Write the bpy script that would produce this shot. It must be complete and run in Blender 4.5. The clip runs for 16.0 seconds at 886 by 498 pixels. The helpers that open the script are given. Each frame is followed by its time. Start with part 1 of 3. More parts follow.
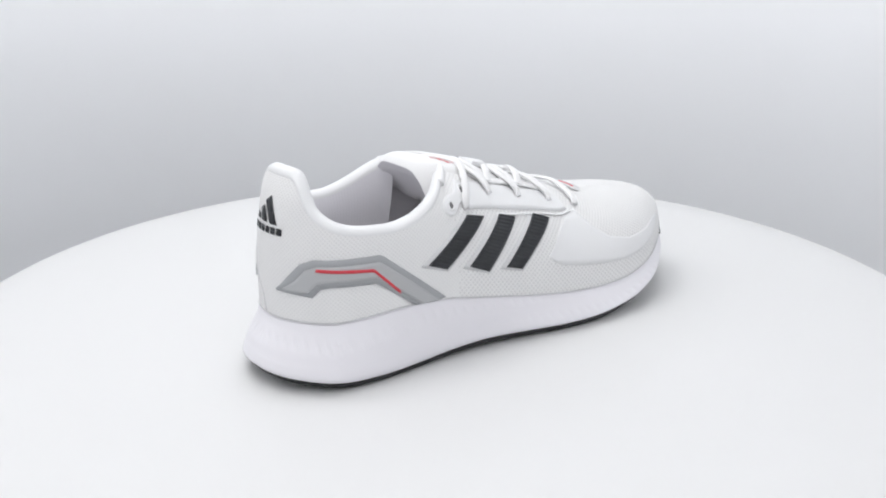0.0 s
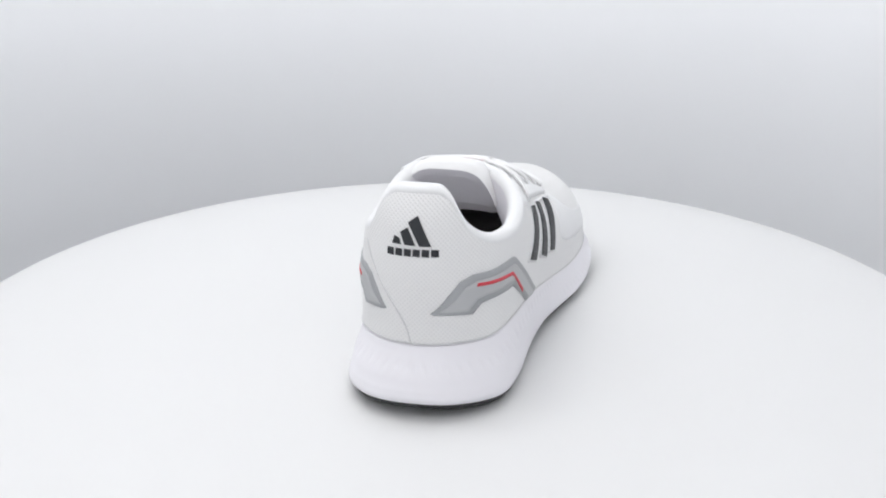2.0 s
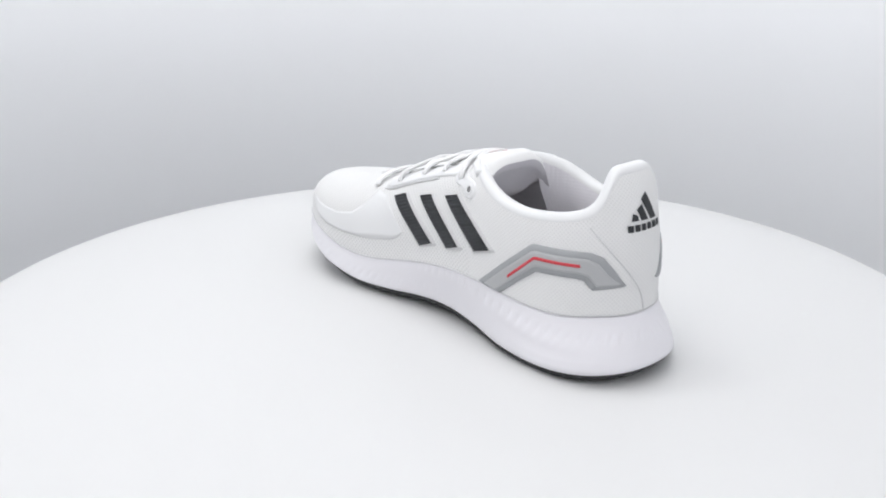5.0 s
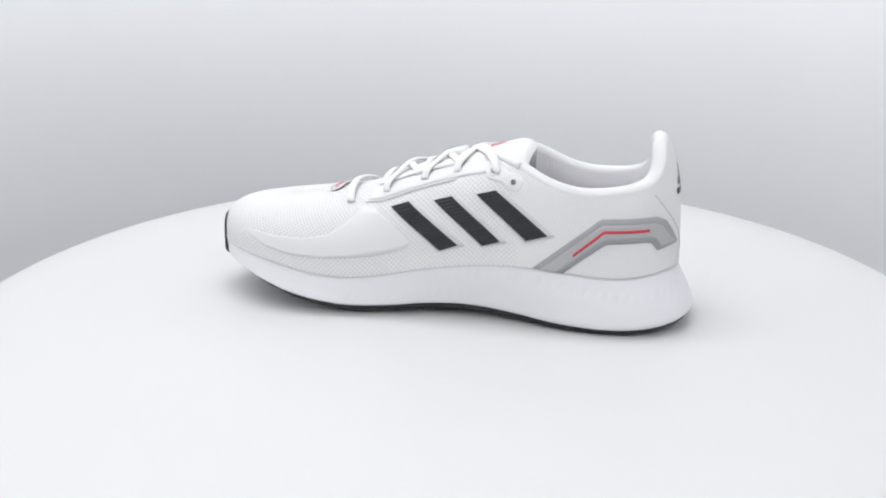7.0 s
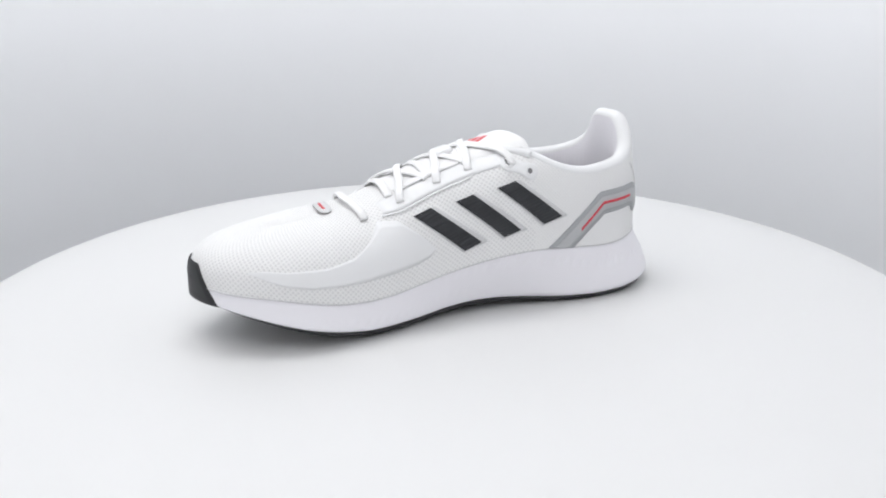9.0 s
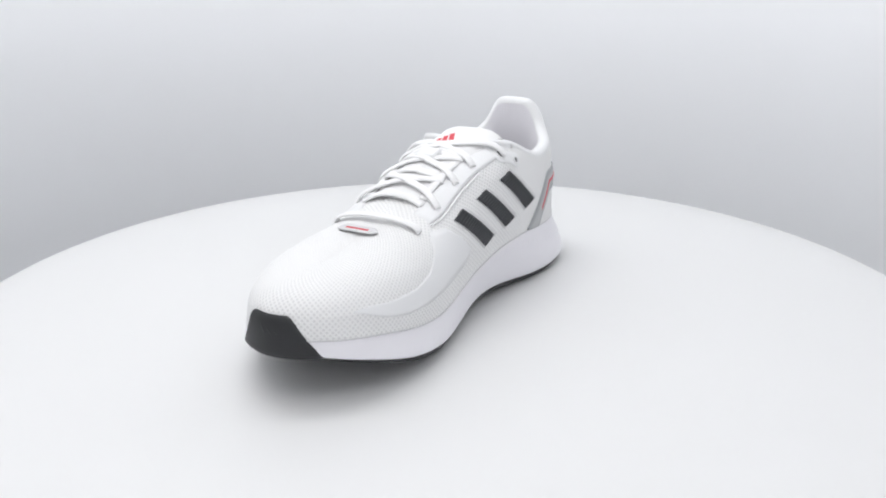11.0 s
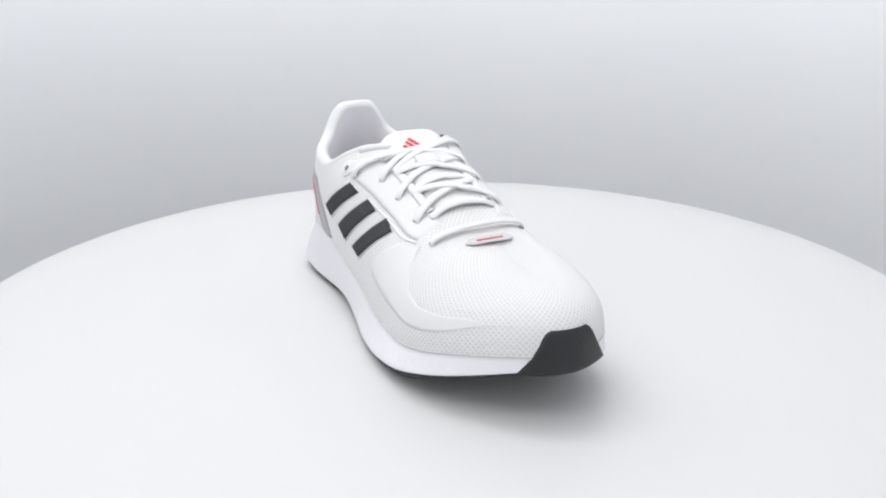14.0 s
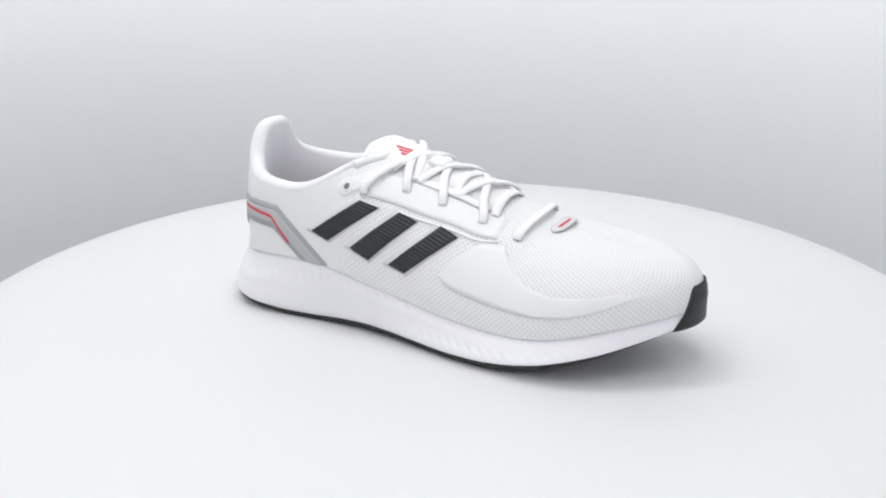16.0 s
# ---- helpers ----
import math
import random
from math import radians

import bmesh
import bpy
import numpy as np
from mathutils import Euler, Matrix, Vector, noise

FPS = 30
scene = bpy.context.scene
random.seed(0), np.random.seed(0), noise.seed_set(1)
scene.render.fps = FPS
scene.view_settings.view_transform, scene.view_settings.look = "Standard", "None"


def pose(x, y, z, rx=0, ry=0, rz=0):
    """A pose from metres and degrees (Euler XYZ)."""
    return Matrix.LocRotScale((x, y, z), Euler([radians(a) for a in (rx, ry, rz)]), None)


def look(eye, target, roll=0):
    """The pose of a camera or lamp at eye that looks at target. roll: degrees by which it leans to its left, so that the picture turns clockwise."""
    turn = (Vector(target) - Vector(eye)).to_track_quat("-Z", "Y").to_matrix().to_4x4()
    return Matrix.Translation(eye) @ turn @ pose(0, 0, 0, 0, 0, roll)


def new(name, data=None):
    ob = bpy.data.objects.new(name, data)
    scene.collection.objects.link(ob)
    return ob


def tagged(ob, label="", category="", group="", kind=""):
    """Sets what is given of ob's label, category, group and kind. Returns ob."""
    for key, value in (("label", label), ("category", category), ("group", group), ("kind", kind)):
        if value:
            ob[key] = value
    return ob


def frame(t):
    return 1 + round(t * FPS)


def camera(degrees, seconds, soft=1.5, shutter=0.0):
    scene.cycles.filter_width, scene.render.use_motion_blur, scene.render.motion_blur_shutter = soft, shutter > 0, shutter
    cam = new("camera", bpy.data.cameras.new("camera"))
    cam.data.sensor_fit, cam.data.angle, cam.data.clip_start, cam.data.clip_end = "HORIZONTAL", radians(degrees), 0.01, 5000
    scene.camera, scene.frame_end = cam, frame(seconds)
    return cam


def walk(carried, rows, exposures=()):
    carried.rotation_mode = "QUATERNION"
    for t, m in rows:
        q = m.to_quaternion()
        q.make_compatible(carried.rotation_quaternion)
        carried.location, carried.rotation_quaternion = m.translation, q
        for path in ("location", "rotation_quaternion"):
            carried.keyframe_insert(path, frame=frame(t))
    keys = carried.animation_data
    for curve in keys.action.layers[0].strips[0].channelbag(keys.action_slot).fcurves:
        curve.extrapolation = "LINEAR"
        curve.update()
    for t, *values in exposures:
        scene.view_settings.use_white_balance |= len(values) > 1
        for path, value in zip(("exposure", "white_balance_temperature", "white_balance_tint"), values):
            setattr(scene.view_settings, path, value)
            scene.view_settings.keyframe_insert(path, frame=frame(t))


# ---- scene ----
# A white running shoe on a white turntable inside a white photo booth.
cam = camera(51.3, 16.0, soft=2.0)
EYE = (0.0, -0.530, 0.2211)
TILT, PAN, LEAN = 90 - 19.11, 0.591, 0.22
walk(cam, [(0.0, pose(*EYE, TILT, LEAN, PAN)), (16.0, pose(*EYE, TILT, LEAN, PAN))])

K = 0.00106          # the shoe is drawn in units of 1.06 mm
TURN0, RATE = 38.45, 18.47
TABLE_R = 0.302

# ---------------------------------------------------------------- light
world = bpy.data.worlds.new("booth_air")
world.use_nodes = True
world.node_tree.nodes["Background"].inputs[0].default_value = (0.9, 0.94, 1.0, 1)
world.node_tree.nodes["Background"].inputs[1].default_value = 0.25
scene.world = world
scene.view_settings.exposure = 0.02


def softbox(name, eye, target, w, h, power, colour):
    data = bpy.data.lights.new(name, "AREA")
    data.shape, data.size, data.size_y, data.energy, data.color = "RECTANGLE", w, h, power, colour
    ob = new(name, data)
    ob.matrix_world = look(eye, target)
    return ob


softbox("softbox_top", (-0.18, 0.0, 1.2), (-0.03, 0.0, 0), 0.7, 0.7, 1.45, (1.0, 0.98, 0.955))
# added fill lamp above the camera, to lift the shoe's near side and the wall
softbox("front_fill", (-0.05, -0.5, 0.72), (0, 0.0, 0.0), 0.7, 0.3, 1.55, (1.0, 0.98, 0.97))
softbox("softbox_side", (-0.46, -0.1, 0.9), (0, 0, 0.03), 0.3, 0.5, 0.85, (1.0, 0.98, 0.96))
# added fill lamp, out of view, that only brightens the back wall
softbox("wall_fill", (-0.16, 0.12, 1.0), (-0.16, 0.55, 0.35), 0.7, 0.14, 2.9, (0.965, 0.985, 1.0))


# ---------------------------------------------------------------- materials
class Mat:
    """A node material with a principled shader, built step by step."""

    def __init__(self, name, colour, rough=0.5, metal=0.0, spec=0.5):
        self.m = bpy.data.materials.new(name)
        self.m.use_nodes = True
        self.t = self.m.node_tree
        self.b = self.t.nodes["Principled BSDF"]
        self.b.inputs["Base Color"].default_value = (*colour, 1)
        self.b.inputs["Roughness"].default_value = rough
        self.b.inputs["Metallic"].default_value = metal
        self.b.inputs["Specular IOR Level"].default_value = spec
        self.colour = colour
        self.coord = self.t.nodes.new("ShaderNodeTexCoord")
        self.last = None

    def add(self, kind, **props):
        node = self.t.nodes.new(kind)
        for k, v in props.items():
            node.inputs[k].default_value = v
        return node

    def link(self, a, out, b, inp):
        self.t.links.new(a.outputs[out], b.inputs[inp])

    def tint(self, scale, amount, detail=3.0):
        """Soft variation of the base colour."""
        n = self.add("ShaderNodeTexNoise", Scale=scale, Detail=detail)
        self.link(self.coord, "Object", n, "Vector")
        mix = self.t.nodes.new("ShaderNodeMix")
        mix.data_type = "RGBA"
        c = self.colour
        mix.inputs[6].default_value = (*[v * (1 - amount) for v in c], 1)
        mix.inputs[7].default_value = (*[min(1, v * (1 + amount)) for v in c], 1)
        self.link(n, 0, mix, 0)
        self.t.links.new(mix.outputs[2], self.b.inputs["Base Color"])
        return self

    def relief(self, tex, out, strength, distance, vec="Object"):
        if vec:
            self.link(self.coord, vec, tex, "Vector")
        bump = self.add("ShaderNodeBump", Strength=strength, Distance=distance)
        self.link(tex, out, bump, "Height")
        if self.last:
            self.link(self.last, "Normal", bump, "Normal")
        self.link(bump, "Normal", self.b, "Normal")
        self.last = bump
        return self

    def grain(self, scale, strength, distance=0.0003, detail=2.0):
        return self.relief(self.add("ShaderNodeTexNoise", Scale=scale, Detail=detail), 0, strength, distance)

    def cells(self, scale, strength, distance=0.0004):
        return self.relief(self.add("ShaderNodeTexVoronoi", Scale=scale, Randomness=0.15), 0, strength, distance)


def weave(name, colour, hole, cell, strength):
    """A knitted mesh with rows of small holes, laid along the weave."""
    f = Mat(name, colour, 0.8, spec=0.2)
    mp = f.add("ShaderNodeMapping", Rotation=(0, 0, radians(45)))
    f.link(f.coord, "UV", mp, "Vector")
    v = f.add("ShaderNodeTexVoronoi", Scale=1 / cell, Randomness=0.12)
    v.voronoi_dimensions = "2D"
    f.link(mp, 0, v, "Vector")
    r = f.t.nodes.new("ShaderNodeMapRange")
    r.inputs[1].default_value, r.inputs[2].default_value = 0.15, 0.42
    f.link(v, "Distance", r, 0)
    n = f.add("ShaderNodeTexNoise", Scale=35.0, Detail=3.0)
    f.link(f.coord, "Object", n, "Vector")
    mul = f.t.nodes.new("ShaderNodeMath")
    mul.operation = "MULTIPLY_ADD"
    mul.inputs[1].default_value, mul.inputs[2].default_value = 0.35, -0.15
    f.link(n, 0, mul, 0)
    add = f.t.nodes.new("ShaderNodeMath")
    add.use_clamp = True
    f.link(r, 0, add, 0)
    f.link(mul, 0, add, 1)
    mix = f.t.nodes.new("ShaderNodeMix")
    mix.data_type = "RGBA"
    mix.inputs[6].default_value, mix.inputs[7].default_value = (*hole, 1), (*colour, 1)
    f.link(add, 0, mix, 0)
    f.t.links.new(mix.outputs[2], f.b.inputs["Base Color"])
    f.relief(r, 0, strength, 0.0004, vec=None)
    return f.m


MESH = weave("white_engineered_mesh", (0.83, 0.83, 0.83), (0.70, 0.70, 0.705), 0.0021, 0.5)
FINE = weave("white_fine_mesh", (0.83, 0.83, 0.83), (0.77, 0.77, 0.775), 0.0016, 0.35)
SMOOTH = Mat("white_welded_film", (0.805, 0.81, 0.82), 0.5, spec=0.35).tint(40, 0.015).grain(900, 0.06).m
FOAM = Mat("white_midsole_foam", (0.85, 0.84, 0.88), 0.42, spec=0.35).tint(45, 0.015).grain(500, 0.06).m
RUBBER = Mat("black_rubber", (0.016, 0.017, 0.019), 0.5).tint(80, 0.2).grain(700, 0.15).m
BLACK = Mat("black_ribbed_stripe", (0.017, 0.019, 0.023), 0.5).tint(90, 0.15).grain(900, 0.1).m
PRINT = Mat("black_print", (0.02, 0.022, 0.026), 0.6).tint(90, 0.15).m
GREY = Mat("grey_film", (0.46, 0.47, 0.48), 0.5).tint(80, 0.05).grain(900, 0.08).m
GREYEDGE = Mat("dark_grey_film", (0.36, 0.37, 0.385), 0.5).tint(80, 0.05).m
RED = Mat("red_print", (0.62, 0.05, 0.07), 0.5).tint(80, 0.08).m
LINING = Mat("pale_padded_lining", (0.79, 0.78, 0.82), 0.85, spec=0.2).tint(50, 0.03).cells(520, 0.35, 0.0004).m
INSOLE = Mat("grey_insole", (0.5, 0.49, 0.49), 0.9, spec=0.2).tint(60, 0.2).grain(800, 0.3).m
LACE = Mat("white_cotton_lace", (0.85, 0.85, 0.855), 0.8, spec=0.2).tint(80, 0.02).cells(1500, 0.4, 0.0003).m
PALE = Mat("pale_grey_film", (0.64, 0.64, 0.65), 0.5).tint(80, 0.04).m
SHADE = Mat("eyelet_shade_colour", (0.2, 0.2, 0.205), 0.8).tint(80, 0.2).m
MESHSOFT = Mat("white_soft_fabric", (0.83, 0.83, 0.835), 0.8, spec=0.2).tint(60, 0.02).grain(1200, 0.2).m
TABLE = Mat("white_acrylic_table", (0.75, 0.752, 0.755), 0.45, spec=0.3).tint(4, 0.01).grain(30, 0.02).m
# unseen floor, made dark so little light bounces onto the foot of the wall
DIM_FLOOR = Mat("darkened_floor", (0.16, 0.165, 0.17), 0.8).tint(5, 0.05).grain(60, 0.05).m
PAPER = Mat("white_backdrop_paper", (0.92, 0.931, 0.953), 0.9, spec=0.1).tint(3, 0.012).grain(40, 0.05).m


# ---------------------------------------------------------------- building
def mesh_object(name, bm, material, parent=None, label="", smooth=True):
    bmesh.ops.remove_doubles(bm, verts=bm.verts, dist=1e-6)
    bmesh.ops.recalc_face_normals(bm, faces=bm.faces)
    me = bpy.data.meshes.new(name)
    bm.to_mesh(me)
    bm.free()
    me.materials.append(material)
    for p in me.polygons:
        p.use_smooth = smooth
    ob = new(name, me)
    if parent:
        ob.parent = parent
    return tagged(ob, label) if label else ob


def part(name, bm, material, parent, label="", smooth=True):
    return mesh_object(name, bm, material, parent, label, smooth)


def sheet(rows, close_u=False, close_v=False, uv=False):
    """A bmesh from a grid of points; uv: lengths along the grid, in metres."""
    bm = bmesh.new()
    layer = bm.loops.layers.uv.new("weave") if uv else None
    if uv:
        g = np.array(rows)
        du = np.concatenate([[0], np.cumsum(np.linalg.norm(np.diff(g[:, 0], axis=0), axis=1))])
        dv = np.concatenate([np.zeros((len(g), 1)), np.cumsum(np.linalg.norm(np.diff(g, axis=1), axis=2), axis=1)], 1)
    vs = [[bm.verts.new(p) for p in r] for r in rows]
    nu, nv = len(vs), len(vs[0])
    for i in range(nu if close_u else nu - 1):
        for j in range(nv if close_v else nv - 1):
            a, b = vs[i], vs[(i + 1) % nu]
            try:
                f = bm.faces.new((a[j], a[(j + 1) % nv], b[(j + 1) % nv], b[j]))
                if uv:
                    for loop, (p, q) in zip(f.loops, ((i, j), (i, j + 1), (i + 1, j + 1), (i + 1, j))):
                        loop[layer].uv = (du[p], dv[p, q])
            except ValueError:
                pass
    return bm


def spline(points, n, closed=False):
    """n points along a Catmull-Rom curve, evenly by arc length."""
    p = np.array(points, float)
    if closed:
        q = np.vstack([p[-1], p, p[0], p[1]])
    else:
        q = np.vstack([2 * p[0] - p[1], p, 2 * p[-1] - p[-2]])
    out = []
    for i in range(1, len(q) - 2):
        for t in np.linspace(0, 1, 24, endpoint=False):
            a, b, c, d = q[i - 1], q[i], q[i + 1], q[i + 2]
            out.append(0.5 * (2 * b + (c - a) * t + (2 * a - 5 * b + 4 * c - d) * t ** 2 + (3 * b - a - 3 * c + d) * t ** 3))
    out.append(p[0] if closed else p[-1])
    out = np.array(out)
    s = np.concatenate([[0], np.cumsum(np.linalg.norm(np.diff(out, axis=0), axis=1))])
    want = np.linspace(0, s[-1], n, endpoint=not closed)
    return np.stack([np.interp(want, s, out[:, k]) for k in range(p.shape[1])], 1)


def table(x, pairs):
    """A smooth function through (x, value) pairs."""
    a = np.array(pairs, float)
    a = a[a[:, 0].argsort()]
    xs = np.linspace(a[0, 0], a[-1, 0], 400)
    ys = np.interp(xs, a[:, 0], a[:, 1])
    w = int(400 * 9 / (a[-1, 0] - a[0, 0])) | 1
    ys = np.convolve(np.pad(ys, w // 2, mode="reflect", reflect_type="odd"), np.ones(w) / w, "valid")
    return np.interp(x, xs, ys)


# ---------------------------------------------------------------- booth
def booth():
    """A white booth: curved wall with a cove at its foot, and two unseen parts: a white roof and a floor darkened to
    dim the wall's foot.
    """
    h0, h1 = -0.17, 1.25

    def radius(a, z):
        """Close behind the table, wider on the open side, and leaning out towards the roof."""
        f = min(max((-math.sin(a) - 0.15) / 0.7, 0), 1)
        return 0.485 + 0.175 * f * f * (3 - 2 * f) + 0.35 * max(0, z - 0.25)

    rows = []
    for z, d in ((h0, -0.03), (h0 + 0.004, -0.015), (h0 + 0.015, -0.004), (h0 + 0.03, 0), (-0.05, 0), (0.0, 0), (0.1, 0), (0.25, 0), (0.3, 0), (0.6, 0), (0.9, 0), (h1, 0), (h1, 0.01), (h0, 0.01)):
        rows.append([((radius(a, z) + d) * math.cos(a), (radius(a, z) + d) * math.sin(a), z) for a in np.linspace(0, 2 * math.pi, 128, endpoint=False)])
    wall = mesh_object("wall_back", sheet(rows, close_v=True), PAPER)
    tagged(wall, "matt white curved backdrop wall round the turntable", "backdrop", kind="structure")
    for name, z, lab, mat in (("floor", h0, "unseen floor under the table, darkened to dim the wall's foot", DIM_FLOOR), ("ceiling", h1, "white roof of the photo booth", PAPER)):
        bm = bmesh.new()
        bmesh.ops.create_grid(bm, x_segments=8, y_segments=8, size=1.05)
        ob = mesh_object(name, bm, mat)
        ob.location = (0, 0, z - (0.001 if z < 0 else -0.001))
        tagged(ob, lab, name, kind="structure")


booth()


def turntable():
    t = new("turntable")
    tagged(t, "round white acrylic turntable with a smooth matt top", "turntable")
    n, r = 192, TABLE_R
    rows = []
    for rad, z in ((0.0, 0), (0.1, 0), (0.2, 0), (0.27, 0), (r - 0.003, 0), (r - 0.001, -0.0006), (r, -0.003), (r, -0.015), (r - 0.002, -0.018), (0.0, -0.018)):
        rows.append([(rad * math.cos(a), rad * math.sin(a), z) for a in np.linspace(0, 2 * math.pi, n, endpoint=False)])
    part("tabletop", sheet(rows, close_v=True), TABLE, t)
    rows = []
    for rad, z in ((0.0, -0.018), (0.09, -0.018), (0.09, -0.15), (0.12, -0.16), (0.12, -0.17), (0.0, -0.17)):
        rows.append([(rad * math.cos(a), rad * math.sin(a), z) for a in np.linspace(0, 2 * math.pi, 64, endpoint=False)])
    part("pedestal", sheet(rows, close_v=True), TABLE, t)
    return t


disc = turntable()

# ---------------------------------------------------------------- the shoe's forms
# x runs from heel to toe, +y is the inner side, z up, in units of K.
NJ = 200
PLAN = [(-135.5, 0), (-132.5, 17), (-122, 30.5), (-108, 38), (-90, 40.5), (-65, 39.5), (-40, 34.2), (-15, 31), (10, 32.3), (35, 37.2), (60, 41.8), (85, 43),
        (105, 39.8), (120, 33.3), (132, 25.5), (141, 13.5), (145.5, -1), (142.5, -14.5), (134, -26), (120.5, -38), (102, -50.2), (80, -56.7), (55, -57.3), (30, -54.5), (5, -49),
        (-25, -43.5), (-55, -41.5), (-85, -42), (-108, -39.5), (-121.5, -31), (-132, -16.5)]
SOLE = spline(PLAN, NJ, closed=True)
TAN = np.roll(SOLE, -1, 0) - np.roll(SOLE, 1, 0)
TAN /= np.linalg.norm(TAN, axis=1)[:, None]
NORM = np.stack([TAN[:, 1], -TAN[:, 0]], 1) * -1
SX = SOLE[:, 0]
# the line between foam and upper, and the foam's lower edge, on the inner and the outer side
ZF_INNER = table(SX, [(-140, 33.8), (-122, 33.6), (-113, 32.8), (-104, 32), (-93, 31.6), (-81, 32.4), (-66, 34.2), (-51, 35.5), (-36, 35.7), (-20, 34.5), (-4, 32.4), (12, 29.6), (28, 26.3), (44, 23.2), (60, 22.2), (76, 23.3), (93, 26.5), (108, 29.6), (122, 31.5), (137, 33.5), (147, 34.5)])
ZF_OUTER = table(SX, [(-140, 33.8), (-122, 33.1), (-105, 33.2), (-91, 34.4), (-77, 35.5), (-61, 35.7), (-43, 33.6), (-25, 29.7), (-7, 26), (11, 22.7), (29, 20.6), (47, 19.2), (62, 18.9), (76, 20), (90, 22.4), (103, 25.4), (115, 28.2), (126, 30.8), (137, 33), (147, 34.5)])
ZB_INNER = table(SX, [(-140, 9.2), (-132, 7.2), (-125, 6), (-113, 4.9), (-98, 3.8), (-83, 3.5), (-68, 4.2), (-52, 5), (-36, 6.5), (-20, 7.8), (-3, 8.2), (12, 7.6), (28, 6.3), (44, 5.7), (60, 6.1), (76, 8.4), (93, 12), (112, 17.8), (124, 21.5), (136, 25.5), (147, 27)])
ZB_OUTER = table(SX, [(-140, 9.2), (-132, 7.4), (-121, 6.2), (-110, 5), (-100, 4.1), (-81, 3.4), (-62, 3.4), (-44, 4.7), (-25, 5.5), (-8, 5.2), (10, 4.4), (28, 4.2), (46, 4.5), (60, 5.8), (79, 9), (92, 12.3), (105, 15.8), (117, 19.3), (128, 23), (137, 26), (147, 27)])
ZF = np.where(SOLE[:, 1] > 0, ZF_INNER, ZF_OUTER)
ZB = np.where(SOLE[:, 1] > 0, ZB_INNER, ZB_OUTER)
IN_INNER = table(SX, [(-140, 10), (-120, 10), (-105, 7.5), (-85, 4.5), (-60, 0.5), (-45, -3.4), (-30, -5), (-10, -5), (0, -4.4), (15, -2.4), (40, 1), (80, 3), (110, 2.5), (145, 0.3)])
IN_OUTER = table(SX, [(-140, 10), (-120, 10), (-105, 7.5), (-85, 4), (-55, 0), (-25, 0), (0, 3.6), (30, 6.4), (60, 7), (100, 4.5), (125, 2.2), (145, 0.3)])
INSET = np.where(SOLE[:, 1] > 0, IN_INNER, IN_OUTER)
INSET = np.convolve(np.concatenate([INSET[-4:], INSET, INSET[:4]]), np.ones(9) / 9, "valid")
MID = SOLE.mean(0)
if ((MID - SOLE) * NORM).sum() < 0:
    NORM = -NORM
UP = SOLE + NORM * INSET[:, None]


def spine_of(x):
    """Where on the long axis the upper closes, for a point of the outline."""
    return np.interp(x, [-140, -72, 55, 145], [-78, -70, 55, 97])


SPX = spine_of(SX)
SPY = np.interp(SPX, [-140, -60, -30, 60, 110], [-0.5, 0.0, 1.0, 1.0, 0.0])
# height of the closed top along the spine
ZC = table(SPX, [(-80, 121), (-72, 119), (-60, 112), (-48, 104), (-38, 95.5), (-25, 92), (-10, 88), (0, 85.7), (13, 82), (25, 78.3), (36, 74.2), (50, 69), (64, 65.5), (72, 63.7), (80, 62), (88, 60.2), (94, 59.1), (100, 58.3)])
POWER_IN = table(SPX, [(-80, 3.1), (-74, 2.8), (-68, 2.8), (-60, 3.1), (-26, 4.8), (0, 3.7), (36, 3.0), (57, 2.7), (80, 2.6), (100, 3.2)])
POWER_OUT = table(SPX, [(-80, 3.1), (-74, 2.7), (-68, 2.6), (-60, 2.7), (-28, 2.5), (0, 2.15), (36, 2.05), (56, 2.05), (80, 2.4), (100, 3.2)])
POWER = np.where(SOLE[:, 1] > 0, POWER_IN, POWER_OUT)
# height of the collar's edge round the heel
STEP = np.linalg.norm(SOLE[1] - SOLE[0])
ARC = np.minimum(np.arange(NJ), NJ - np.arange(NJ)) * STEP
COLLAR = table(ARC, [(-46, 80), (-37, 83), (-30, 87.5), (-24, 94.5), (-19, 99.3), (-14, 100.8), (0, 101), (14, 100.8), (19, 99.3), (24, 94.5), (30, 87.5), (37, 83), (46, 80), (58, 78), (70, 76.8), (84, 76.3), (94, 78), (105, 82), (114, 87), (122, 90.5), (145, 92), (400, 92)])
COLLAR = COLLAR - np.where(SOLE[:, 1] < 0, 1, 0) * np.interp(ARC, [20, 60, 95, 130], [0, 2.8, 2.8, 0])


def frac(u):
    """Index and weight for a place u (0 to NJ) round the outline."""
    i = int(math.floor(u)) % NJ
    return i, (i + 1) % NJ, u - math.floor(u)


def shell(j, a, off=0.0):
    """A point of the upper: outline place j, angle a from 0 at the sole to pi/2 on the spine."""
    m = POWER[j]
    l, h = max(math.cos(a), 0.0) ** (2 / m), max(math.sin(a), 0.0) ** (2 / m)
    x = SPX[j] + (UP[j, 0] - SPX[j]) * l
    y = SPY[j] + (UP[j, 1] - SPY[j]) * l
    z = ZF[j] + (ZC[j] - ZF[j]) * h
    fz, fx = min(max((z - 78) / 22, 0), 1), min(max((-x - 85) / 30, 0), 1)
    draw = -0.2 * fz * fz * (3 - 2 * fz) * fx * fx * (3 - 2 * fx)
    return np.array((x, SPY[j] + (y - SPY[j]) * (1 - draw), z))


def angle_at(j, z):
    h = min(max((z - ZF[j]) / (ZC[j] - ZF[j]), 0), 1)
    return math.asin(h ** (POWER[j] / 2))


